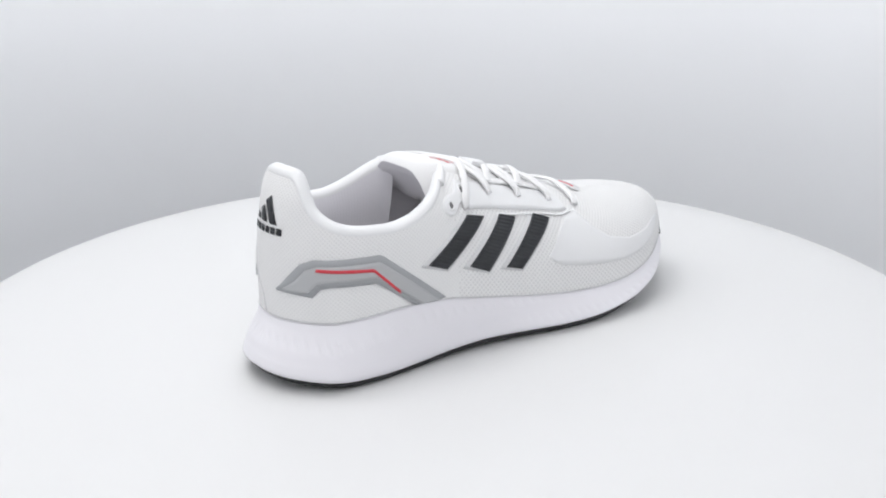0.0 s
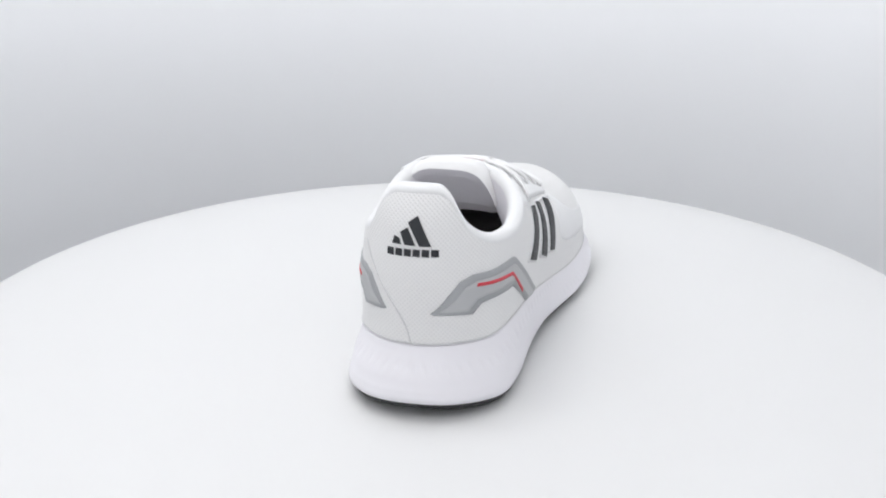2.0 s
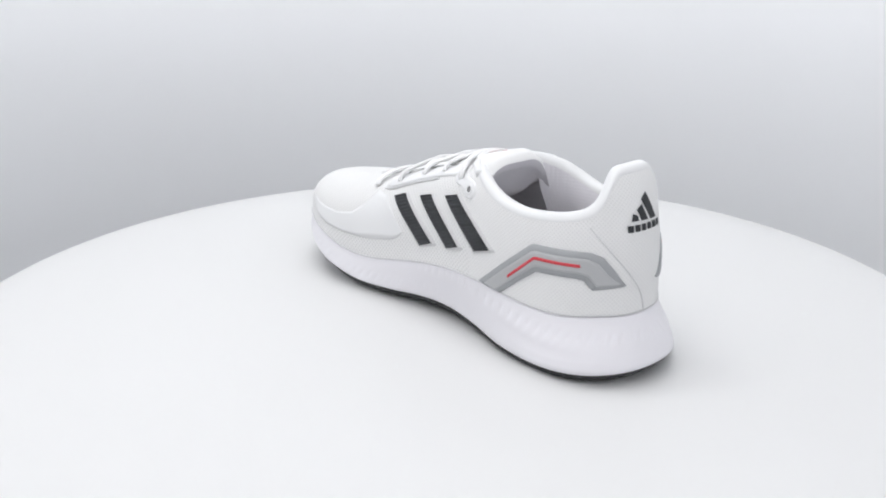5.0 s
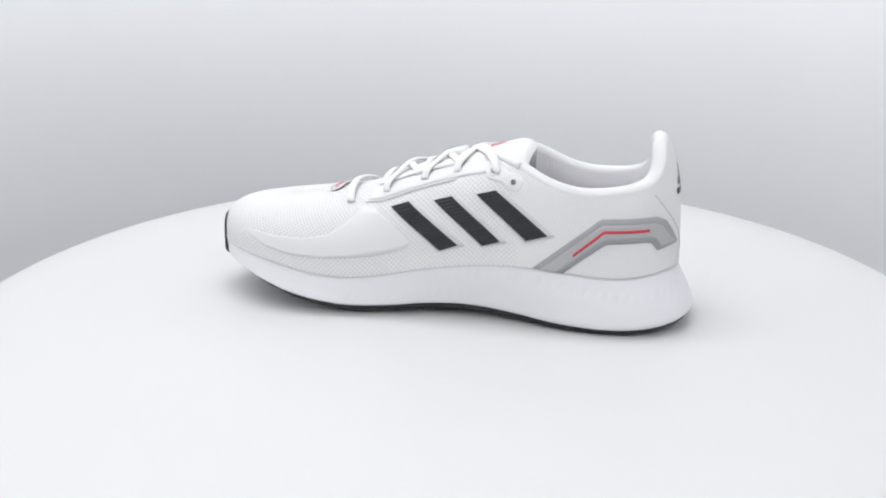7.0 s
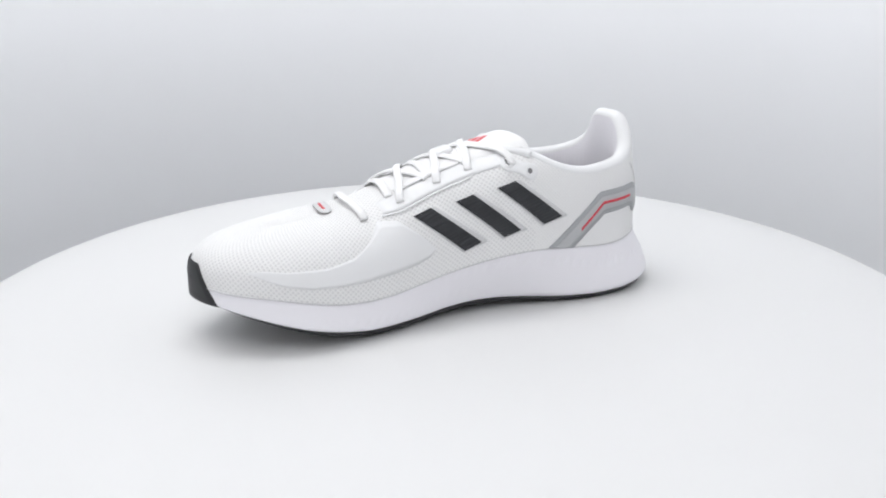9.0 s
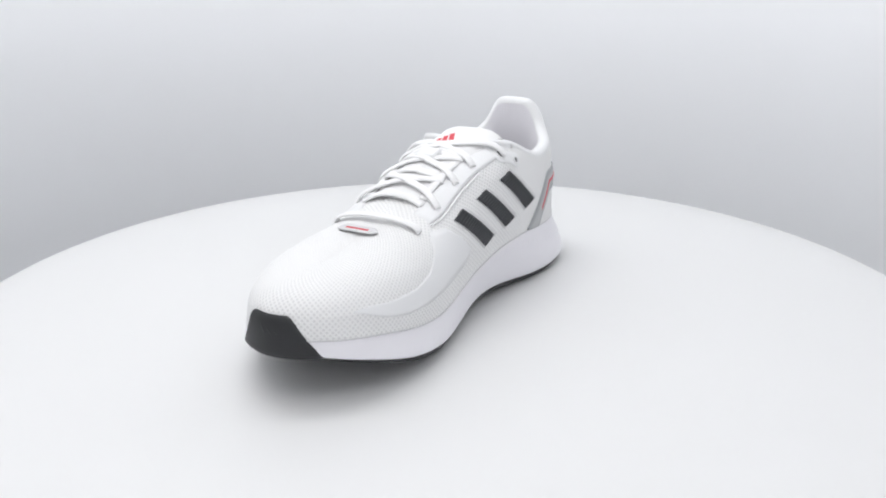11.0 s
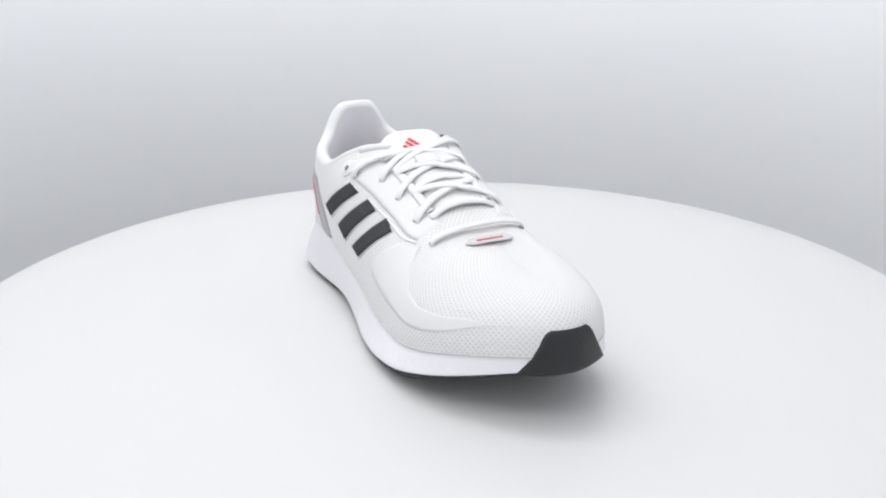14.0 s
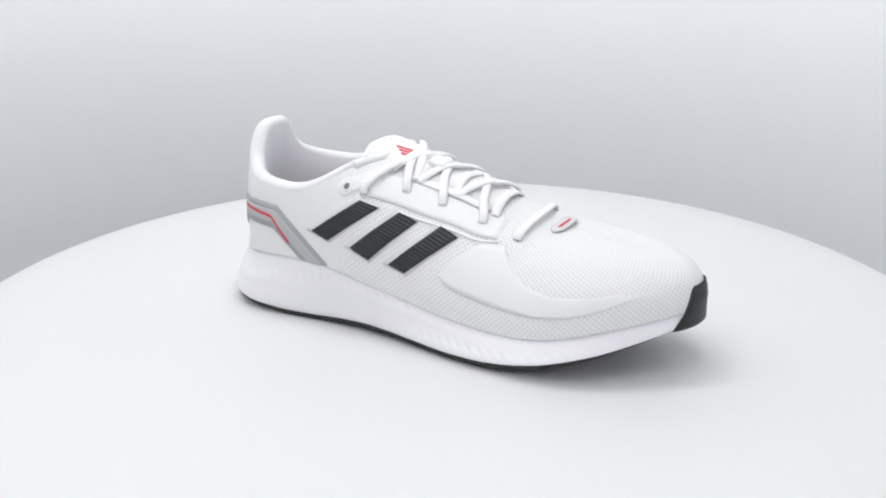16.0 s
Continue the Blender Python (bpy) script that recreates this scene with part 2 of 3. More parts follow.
def on_wall(u, z, off=0.0):
    """A point on the upper's wall at outline place u and height z, lifted by off."""
    def at(u, z):
        i, k, w = frac(u)
        return shell(i, angle_at(i, z)) * (1 - w) + shell(k, angle_at(k, z)) * w
    p = at(u, z)
    n = np.cross(at(u + 0.6, z) - at(u - 0.6, z), at(u, z + 0.8) - at(u, z - 0.8))
    n /= np.linalg.norm(n) + 1e-9
    if np.dot(n[:2], p[:2] - np.array([min(max(p[0], -75), 90), -2.0])) < 0:
        n = -n
    return (p + n * off) * K


SIDES = {}
for sd in (1, -1):
    js = sorted((j for j in range(NJ) if (SOLE[j, 1] - SPY[j]) * sd > 0), key=lambda j: UP[j, 0])
    SIDES[sd] = (np.array([UP[j, 0] for j in js]), np.array([float(j) for j in js]))


def place(x, side):
    """The outline place whose upper stands at x; side +1 inner, -1 outer."""
    return float(np.interp(x, *SIDES[side]))


def on_top(x, y, off=0.0):
    """A point on the closed upper over (x, y)."""
    def z_at(x, y):
        side = 1 if y >= 1 else -1
        u = place(x, side)
        i, k, w = frac(u)
        sy = SPY[i] * (1 - w) + SPY[k] * w
        uy = UP[i, 1] * (1 - w) + UP[k, 1] * w
        m = POWER[i]
        zc, zf = ZC[i] * (1 - w) + ZC[k] * w, ZF[i] * (1 - w) + ZF[k] * w
        l = min(abs((y - sy) / (uy - sy)), 1.0)
        return zf + (zc - zf) * (1 - l ** m) ** (1 / m)
    z = z_at(x, y)
    n = np.array([-(z_at(x + 1, y) - z_at(x - 1, y)) / 2, -(z_at(x, y + 1) - z_at(x, y - 1)) / 2, 1.0])
    n /= np.linalg.norm(n)
    return (np.array((x, y, z)) + n * off) * K


def tube(points, w, h, closed=False, n=10, ups=None):
    """A flattened tube along points (metres); w across, h thick."""
    p = np.array(points)
    rows = []
    for i in range(len(p)):
        t = p[min(i + 1, len(p) - 1)] - p[max(i - 1, 0)]
        t /= np.linalg.norm(t) + 1e-12
        up = np.array((0, 0, 1.0)) if ups is None else ups[i]
        s = np.cross(t, up)
        s /= np.linalg.norm(s) + 1e-12
        u = np.cross(s, t)
        rows.append([tuple(p[i] + s * math.cos(a) * w / 2 + u * math.sin(a) * h / 2) for a in np.linspace(0, 2 * math.pi, n, endpoint=False)])
    for end in (0, -1):
        c = tuple(np.mean(rows[end], 0))
        rows.insert(0, [c] * n) if end == 0 else rows.append([c] * n)
    return sheet(rows, close_v=True)


shoe = new("running_shoe")
tagged(shoe, "white mesh running shoe with black side stripes and foam sole", "shoe")


def ring(off, z):
    q = SOLE + NORM * np.reshape(off, (-1, 1))
    return [(q[j, 0] * K, q[j, 1] * K, z[j] * K) for j in range(NJ)]


def cap(off, z, steps=4):
    q = SOLE + NORM * np.reshape(off, (-1, 1))
    rows = []
    for f in np.linspace(0, 1, steps + 1)[1:]:
        rows.append([((q[j, 0] + (SPX[j] - q[j, 0]) * f) * K, (q[j, 1] + (SPY[j] - q[j, 1]) * f) * K, z[j] * K) for j in range(NJ)])
    return rows


def soles():
    one = np.ones(NJ)
    # the foam's side is drawn finer than the outline, for its crease and its slanted ribs
    m = 4 * NJ
    sole = spline(PLAN, m, closed=True)
    tan = np.roll(sole, -2, 0) - np.roll(sole, 2, 0)
    norm = np.stack([-tan[:, 1], tan[:, 0]], 1) / np.linalg.norm(tan, axis=1)[:, None]
    if ((sole.mean(0) - sole) * norm).sum() < 0:
        norm = -norm

    def finer(a):
        v = np.interp(np.arange(m) / 4, np.arange(NJ + 1), np.append(a, a[0]))
        return np.convolve(np.concatenate([v[-4:], v, v[:4]]), np.ones(9) / 9, "valid")

    zb, zf, inset = finer(ZB), finer(ZF), finer(INSET)
    x, arc = sole[:, 0], np.arange(m) * STEP / 4
    crease = np.interp(x, [-140, -110, -70, -30, 10, 60], [0.5, 0.5, 0.6, 0.72, 0.75, 0.6])
    rear = np.interp(x, [-140, -20, 25, 60], [1.0, 1.0, 0.35, 0.0])
    fore = np.interp(x, [-20, 20, 90, 120], [0.0, 1.0, 1.0, 0.0])

    def side_ring(off, z):
        q = sole + norm * off[:, None]
        return [tuple(v) for v in np.column_stack([q, z]) * K]

    def inner_cap(off, z):
        q = sole + norm * off[:, None]
        sx = np.interp(q[:, 0], [-130, -72, 55, 145], [-78, -70, 55, 97])
        return [[tuple(v) for v in np.column_stack([q[:, 0] + (sx - q[:, 0]) * f, q[:, 1] * (1 - f), z]) * K] for f in (0.25, 0.5, 0.75, 1.0)]

    rows = inner_cap(3 * np.ones(m), zb)[::-1]
    for f, o in ((0.0, 2.2), (0.02, 1.2), (0.05, 0.5), (0.09, 0.15)):
        rows.append(side_ring(o * np.ones(m), zb + (zf - zb) * f))
    for f in np.linspace(0.13, 0.97, 30):
        flare = inset * np.interp(f, [0.13, 0.25, 0.55, 0.85, 1.0], [0.02, 0.12, 0.5, 0.87, 1.0])
        bulge = 0.55 * np.exp(-((f - crease) / 0.13) ** 2) * rear * np.interp(inset, [-2, 6], [0.35, 1.0])
        slant = np.sin(2 * math.pi * (arc / 6.2 + f * 1.6 * np.sign(sole[:, 1])))
        upper = np.clip(1 - np.abs(f - crease - 0.12) / 0.16, 0, 1) * rear * np.clip((-x + 25) / 30, 0, 1)
        lower = np.clip(1 - np.abs(f - 0.36) / 0.2, 0, 1) * fore
        rib = np.clip(slant, -0.3, 1) * (0.42 * upper + 0.28 * lower)
        rows.append(side_ring(flare - bulge + rib, zb + (zf - zb) * f))
    rows.append(side_ring(inset * 1.1, zf + 0.5))
    rows.append(side_ring(inset + 3, zf - 0.2))
    part("midsole", sheet(rows, close_v=True), FOAM, shoe, "thick white foam midsole with slanted ribs")
    thick = np.interp(SX, [-140, -125, -100, 60, 100, 145], [2.8, 3.0, 3.2, 3.8, 2.6, 1.6])
    tuck = np.interp(SX, [-140, -120, -30, 150], [0.6, 0.4, 0.3, 0.3])
    rows = cap(4 + tuck, ZB - thick)[::-1]
    for f, o in ((1.0, 4.2), (0.9, 3.0), (0.5, 2.0), (0.05, 1.1), (-0.05, 2.0)):
        rows.append(ring(o + tuck, ZB - thick * f))
    part("outsole", sheet(rows, close_v=True), RUBBER, shoe, "thin black rubber outsole")


soles()



def throat(j):
    """The angle at which the upper ends along the open throat."""
    x = UP[j, 0]
    if x > -16:
        return math.pi / 2
    f = min(1.0, (-16 - x) / 14.0)
    return math.pi / 2 * (1 - f) + angle_at(j, min(COLLAR[j] + 1.0, ZC[j] - 0.5)) * f


FRONT = [j for j in range(NJ) if UP[j, 0] > -42]
REAR = [j for j in range(NJ) if UP[j, 0] < -36]


def uppers():
    # vamp: closed over the foot from the instep to the toe
    order = sorted(FRONT, key=lambda j: j)
    rows = []
    for j in order:
        rows.append([tuple(shell(j, a) * K) for a in np.linspace(0, throat(j), 22)])
    part("vamp", sheet(rows, uv=True), MESH, shoe, "white mesh toe box and sides")
    for side in (1, -1):
        rows = []
        for j in sorted((j for j in FRONT if UP[j, 0] < 25 and (SOLE[j, 1] > 0) == (side > 0)), key=lambda j: UP[j, 0]):
            row = []
            for a in np.linspace(0.05, throat(j) - 0.02, 16):
                p = shell(j, a)
                c = np.array((p[0] + 1.5, SPY[j], 55.0))
                row.append(tuple((p + (c - p) / np.linalg.norm(c - p) * 3.0) * K))
            rows.append(row)
        edge = [np.array(shell(j, throat(j))) * K for j in sorted((j for j in FRONT if UP[j, 0] < -14 and (SOLE[j, 1] > 0) == (side > 0)), key=lambda j: UP[j, 0])]
        part("throat_edge", tube(spline(edge, 24), 0.0048, 0.0048, n=10), SMOOTH, shoe, "rounded white edge of the throat")
        part("throat_lining", sheet(rows), LINING, shoe, "pale grey lining of the instep")
    # quarter: wall, padded collar rolled over the edge, lining down to the insole
    k0 = next(i for i in range(NJ) if i in REAR and (i - 1) % NJ not in REAR)
    order = [(k0 + i) % NJ for i in range(len(REAR))]
    outer, lip, inner = [], [], []
    for j in order:
        top = COLLAR[j]
        amax = angle_at(j, top)
        wall = [shell(j, a) for a in np.linspace(0, amax, 20)]
        outer.append([tuple(p * K) for p in wall])
        p, q = wall[-1], wall[-3]
        into = np.array([SPX[j], SPY[j], 0]) - np.array([p[0], p[1], 0])
        into /= np.linalg.norm(into) + 1e-9
        r = 4.2
        c = p + into * r
        roll = [c + (-into * math.cos(a) + np.array((0, 0, 1)) * math.sin(a) * 0.9) * r for a in np.linspace(-0.5, math.pi, 12)]
        lip.append([tuple(v * K) for v in roll])
        low = np.array([UP[j, 0], UP[j, 1], 34.0]) + into * 9
        start = roll[-1]
        rows_in = []
        for f in np.linspace(0, 1, 12):
            b = start * (1 - f) + low * f
            b = b + into * 2.5 * math.sin(math.pi * min(1, f * 1.6)) * (1 - f)
            rows_in.append(tuple(b * K))
        inner.append(rows_in)
    part("quarter", sheet(outer, uv=True), FINE, shoe, "white mesh heel quarter")
    part("collar", sheet(lip), SMOOTH, shoe, "smooth white padded collar edge")
    part("lining", sheet(inner), LINING, shoe, "pale grey padded lining")
    rows = []
    for f in np.linspace(0, 1, 6):
        rows.append([((SPX[j] + (UP[j, 0] - SPX[j]) * f * 0.9) * K, (SPY[j] + (UP[j, 1] - SPY[j]) * f * 0.9) * K, 0.036) for j in range(NJ)])
    part("insole", sheet(rows, close_v=True), INSOLE, shoe, "grey insole")


uppers()


def patch(name, corners, side, mat, parent, lift, label="", nu=10, nv=6, thick=0.5, ribs=0.0, straight=False, fade=False):
    """A raised film on the wall between two edges of (x, z)."""
    def even(e):
        e = np.array(e, float)
        if len(e) == 3 and not straight:
            return spline(e, nu)
        f = np.linspace(0, len(e) - 1, nu)
        return np.stack([np.interp(f, np.arange(len(e)), e[:, k]) for k in (0, 1)], 1)

    lo, hi = even(corners[0]), even(corners[1])

    def point(x, z, off):
        return tuple(on_wall(place(x, side), z, off))

    rows = []
    for i in range(nu):
        line = [lo[i] * (1 - t) + hi[i] * t for t in np.linspace(0, 1, nv)]
        rib = ribs if i % 4 < 2 else -ribs
        here = lift * min(1.0, 0.15 + (nu - 1 - i) / (nu * 0.3)) if fade else lift
        rows.append([point(*line[0], -0.2)] + [point(x, z, here + (rib if 0 < k < nv - 1 else 0)) for k, (x, z) in enumerate(line)] + [point(*line[-1], -0.2)])
    ends = [[point(*(lo[k] * (1 - t) + hi[k] * t), -0.2) for t in np.linspace(0, 1, nv + 2)] for k in (0, -1)]
    return part(name, sheet([ends[0]] + rows + [ends[1]]), mat, parent, label)


def stripes():
    # each stripe: top toe corner, bottom toe corner, top heel, bottom heel as (x, z)
    inner = [((-17.5, 74.5), (-45, 51.5), (-28, 77.5), (-56.5, 55)), ((6.5, 69), (-21, 46.5), (-3.6, 72), (-31, 49.8)), ((31, 63.5), (3, 41.6), (21, 67), (-7.2, 45.5))]
    outer = [((-19.5, 70.3), (-48, 50.2), (-31, 73.2), (-58.8, 54.2)), ((3, 65.5), (-22, 43.4), (-8, 69), (-34, 48.5)), ((27, 60.6), (0.2, 40), (16.5, 64.6), (-10, 43))]

    def edge(a, b, bow=1.6):
        return [a, ((a[0] + b[0]) / 2 - bow, (a[1] + b[1]) / 2 - bow * 0.6), b]

    for side, rows in ((1, inner), (-1, outer)):
        for tt, bt, th, bh in rows:
            band = patch("stripe", (edge(bt, tt), edge(bh, th)), side, BLACK, shoe, 1.0, "black ribbed side stripe", nu=66, nv=8, ribs=0.2)
            wide = [(bh[0] - 4.0, bh[1] - 0.2), (th[0] - 2.4, th[1] + 0.6), (bt[0] + 0.6, bt[1] - 1.2), (tt[0] + 0.5, tt[1])]
            patch("stripe_border", (edge(wide[2], wide[3]), edge(wide[0], wide[1])), side, PALE, band, 0.5, "pale grey border round the stripe, wider at its heel edge", nu=16, nv=5)


stripes()


def band_between(low, high, side, mat, name, parent, lift, label="", nu=40, nv=6, fade=False):
    return patch(name, (low, high), side, mat, parent, lift, label, nu=nu, nv=nv, straight=True, fade=fade)


def heel_marks():
    """The bent grey film with a red line on each side of the heel."""
    for side, dz in ((1, 0.0), (-1, -0.6)):
        low = [(-121.6, 47.2), (-112.0, 47.0), (-109.0, 51.4), (-105.5, 52.2), (-87.0, 51.5), (-76.0, 43.5), (-65.0, 34.6)]
        high = [(-122.0, 47.8), (-119.0, 57.0), (-115.8, 63.0), (-111.5, 65.4), (-84.0, 65.0), (-67.0, 51.5), (-49.0, 36.6)]
        back = 1.5 if side > 0 else 2.4
        low, high = [[(x - (back if x < -104 else 0), z + dz + (1.5 if x < -121 else 0)) for x, z in e] for e in (low, high)]
        base = band_between(low, high, side, GREYEDGE, "heel_film", shoe, 0.7, "bent grey film on the heel side", nu=60)
        lo = [(l[0] * 0.8 + h[0] * 0.2, l[1] * 0.8 + h[1] * 0.2) for l, h in zip(low, high)]
        hi = [(l[0] * 0.24 + h[0] * 0.76, l[1] * 0.24 + h[1] * 0.76) for l, h in zip(low, high)]
        lo[0], hi[0] = (lo[0][0] + 1.6, lo[0][1] + 1.0), (hi[0][0] + 1.2, hi[0][1] + 1.0)
        band_between(lo, hi, side, GREY, "film_centre", base, 1.0, "lighter grey centre of the film", nu=60)
        if side > 0:
            line = [(-109.0, 58.6), (-86.0, 58.3), (-70.3, 45.0)]
        else:
            line = [(-113.0, 60.0), (-88.4, 57.6), (-75.2, 44.4)]
        red = [(x, z - 0.75) for x, z in line], [(x + 0.3, z + 0.75) for x, z in line]
        band_between(red[0], red[1], side, RED, "red_line", base, 1.3, "thin red printed line", nu=40, nv=3)


heel_marks()


def toe_film():
    """Smooth welded film that runs from the lowest eyelets round the toe box."""
    for side in (1, -1):
        d = 0.0 if side > 0 else -2.5
        low = [(20, 45 + d), (23, 41.5 + d), (30, 38.5 + d), (45, 35.5 + d), (60, 34 + d), (75, 33.5 + d), (92, 34.5 + d * 0.5), (106, 37.5), (116, 41.5), (123, 44.2)]
        high = [(20.6, 46 + d), (30, 55 + d), (40, 62 + d), (51, 62 + d), (57, 54 + d), (67, 47 + d), (82, 44 + d), (102, 44 + d * 0.5), (114, 45), (123, 44.8)]
        band_between(low, high, side, SMOOTH, "toe_film", shoe, 0.45, "smooth white welded film", nu=70, nv=9, fade=True)


toe_film()

EYES_IN = [(56.6, 24.7), (35.7, 23.9), (13.9, 23.2), (-4.5, 24.0), (-25.9, 30.0)]
EYES_OUT = [(55.4, -26.5), (35.8, -25.6), (12.9, -25.4), (-8.0, -25.6), (-28.0, -30.0)]


def top_patch(name, low, high, mat, parent, lift, label="", nu=40, nv=8, edge=1.3, arch=0.0):
    """A raised film on the closed upper between two edges of (x, y)."""
    lo, hi = spline(low, nu), spline(high, nu)
    rows = []
    for i in range(nu):
        line = [lo[i] * (1 - t) + hi[i] * t for t in np.linspace(0, 1, nv)]
        end = i in (0, nu - 1)
        up = [tuple(on_top(x, y, lift - (edge if end else 0) + arch * (1 - (2 * k / (nv - 1) - 1) ** 2))) for k, (x, y) in enumerate(line)]
        rows.append([tuple(on_top(*line[0], lift - edge))] + up + [tuple(on_top(*line[-1], lift - edge))])
    return part(name, sheet(rows), mat, parent, label)


def eyestays():
    for side, eyes in ((1, EYES_IN), (-1, EYES_OUT)):
        inn = [(x, y - side * 7.5) for x, y in eyes]
        inn[0] = (48, side * 15.5)
        out = [(x, y + side * (3.0 if side > 0 else 6.0)) for x, y in eyes]
        out[0] = (47, 25.5 if side > 0 else -29.5)
        out[-1] = (-29, 31.0) if side > 0 else (-29, -33.5)
        stay = top_patch("eyestay", inn, out, SMOOTH, shoe, 0.65, "smooth white eyelet band", edge=1.2)
        rim = [(47, 26.0 if side > 0 else -30.5)] + [(x, y + side * (0.6 if side > 0 else 1.6)) for x, y in out[1:-1]]
        pts = [on_top(x, y, 0.15) for x, y in spline(rim, 40)]
        part("eyestay_rim", tube(pts, 0.0022, 0.0009, n=8), SMOOTH, stay, "raised welded rim")


eyestays()


def eyelet_tabs():
    """The top eyelet on each side: a small rounded tab with painted dark discs for its holes."""
    for side, rear, fore in ((1, (-37.2, 82.0), (-26.0, 86.8)), (-1, (-40.0, 79.2), (-28.2, 83.4))):
        a, b = np.array(rear), np.array(fore)
        run = (b - a) / np.linalg.norm(b - a)
        across = np.array((-run[1], run[0]))
        length = np.linalg.norm(b - a)

        def edge_at(k, grow):
            """A point of the outline of two rounded ends joined by a waist."""
            ang = 2 * math.pi * k / 48
            c, sn = math.cos(ang), math.sin(ang)
            along = length / 2 + c * (length / 2 + 4.6)
            near = max(0.0, 1 - min(abs(along), abs(along - length)) / 6.5)
            half = 2.9 + 1.5 * near
            if along < 0 or along > length:
                over = -along if along < 0 else along - length
                half = 4.4 * math.sqrt(max(0, 1 - (over / 4.6) ** 2))
            mid = a + run * (length / 2)
            p = a + run * along + across * half * (1 if sn >= 0 else -1)
            return mid + (p - mid) * grow

        rows = [[tuple(on_wall(place(edge_at(k, g)[0], side), edge_at(k, g)[1], lift)) for k in range(48)] for g, lift in ((1.06, -0.3), (1.0, 0.6), (0.9, 0.95), (0.5, 0.95), (0.02, 0.95))]
        tab = part("eyelet_tab", sheet(rows, close_v=True), SMOOTH, shoe, "white tab that joins two eyelets")
        ang = np.linspace(0, 2 * math.pi, 16, endpoint=False)
        for ex, ez in (rear, fore):
            # no hole is cut: a dark disc on the tab paints the shade inside
            hole = [[tuple(on_wall(place(ex + r * math.cos(q), side), ez + r * math.sin(q), lift)) for q in ang] for r, lift in ((0.02, 1.05), (1.25, 1.05), (1.5, 1.0))]
            part("eyelet_hole_shade", sheet(hole, close_v=True), SHADE, tab, "dark disc painted as the shade in an eyelet hole")
            rim = [[tuple(on_wall(place(ex + r * math.cos(q), side), ez + r * math.sin(q), lift)) for q in ang] for r, lift in ((1.4, 1.0), (1.7, 1.45), (2.3, 1.45), (2.7, 0.9))]
            part("eyelet_rim", sheet(rim, close_v=True), SMOOTH, tab, "raised white rim")


eyelet_tabs()


def tongue_z(x, y):
    """Height of the tongue's top over (x, y)."""
    base = float(np.interp(x, SORT_X, SORT_Z))
    zc = base + 0.6 + np.interp(x, [-48, -40, -30, -15, 10, 40], [1.0, 2.2, 2.6, 2.0, 0.8, 0.2])
    if x < -30:
        zc = min(zc, 97.6 - 0.02 * (x + 35) ** 2)
    t = (y - np.interp(x, [-47, 0], [7.0, 1.5])) / np.interp(x, [-47, -40, -20, 40], [25.0, 26.0, 24.0, 18.0])
    return zc - np.interp(x, [-47, -20, 40], [20.0, 15.0, 2.5]) * abs(t) ** 4.0


def tongue():
    """Padded tongue that rises out of the throat."""
    n, m = 40, 24
    top, under = [], []
    for i in range(n):
        f = i / (n - 1)
        x = 40 - 82 * f ** 0.75
        yc, w = np.interp(x, [-47, 0], [7.0, 1.5]), np.interp(x, [-47, -40, -20, 40], [25.0, 26.0, 24.0, 18.0])
        e = min(1.0, (x + 42) / 5.0)
        round_end = math.sqrt(max(0, 1 - (1 - e) ** 2))
        a_row, b_row = [], []
        for k in range(m):
            t = math.sin((k / (m - 1) - 0.5) * math.pi)
            pad = np.interp(x, [-42, -25], [7.0, 7.0]) * math.sqrt(max(0, 1 - abs(t) ** 5)) * round_end
            y = yc + w * t
            back = -3.0 * (1 - t * t) * max(0, (f - 0.7) / 0.3)
            mid = tongue_z(x, y) - np.interp(x, [-42, -25], [2.8, 3.2])
            a_row.append(((x + back) * K, y * K, (mid + pad / 2) * K))
            # underside dropped well below the padding, so a paler face covers the dark hollow
            hang = np.interp(x, [-42, -37, -26, -14, 0, 40], [0, 4, 17, 21, 21, 4]) * (1 - abs(t) ** 6)
            b_row.append(((x + back) * K, y * K, (mid - pad / 2 - hang) * K))
        top.append(a_row)
        under.append(b_row)
    tg = part("tongue", sheet(top), MESHSOFT, shoe, "padded white tongue")
    part("tongue_lining", sheet(under), LINING, tg, "pale grey lining under the tongue")
    # small red mark of three slanted bars, each from (x, y) foot edge to top edge
    for foot, tip in ((((-20.5, 5.6), (-20.5, 2.2)), ((-30.0, 1.8), (-28.6, -0.8))), (((-20.5, 1.4), (-20.5, -1.9)), ((-27.0, -1.2), (-25.7, -3.3))), (((-20.5, -2.6), (-20.5, -5.6)), ((-24.0, -3.8), (-23.0, -5.8)))):
        grid = []
        for a in np.linspace(0, 1, 6):
            row = []
            for b in np.linspace(0, 1, 5):
                p, q = [np.array(v[0]) * (1 - b) + np.array(v[1]) * b for v in (foot, tip)]
                x, y = p * (1 - a) + q * a + np.array((2.0, -1.5))
                row.append((x * K, y * K, (tongue_z(x, y) + 0.35) * K))
            grid.append(row)
        part("red_mark", sheet(grid), RED, tg, "red printed bar on the tongue")
    for q in range(5):
        cell = [[(x * K, y * K, (tongue_z(x, y) + 0.35) * K) for y in (3.7 - 2.2 * q, 2.2 - 2.2 * q)] for x in (-16.9, -15.8, -14.8)]
        part("red_mark", sheet(cell), RED, tg, "red printed bar on the tongue")
    top_patch("lace_loop", [(-6, -7), (-1, -7), (4, -7)], [(-6, 4), (-1, 4), (4, 4)], SMOOTH, tg, 5.6, "white lace loop", nu=14, edge=3.0)


order_top = sorted(range(NJ), key=lambda j: SPX[j])
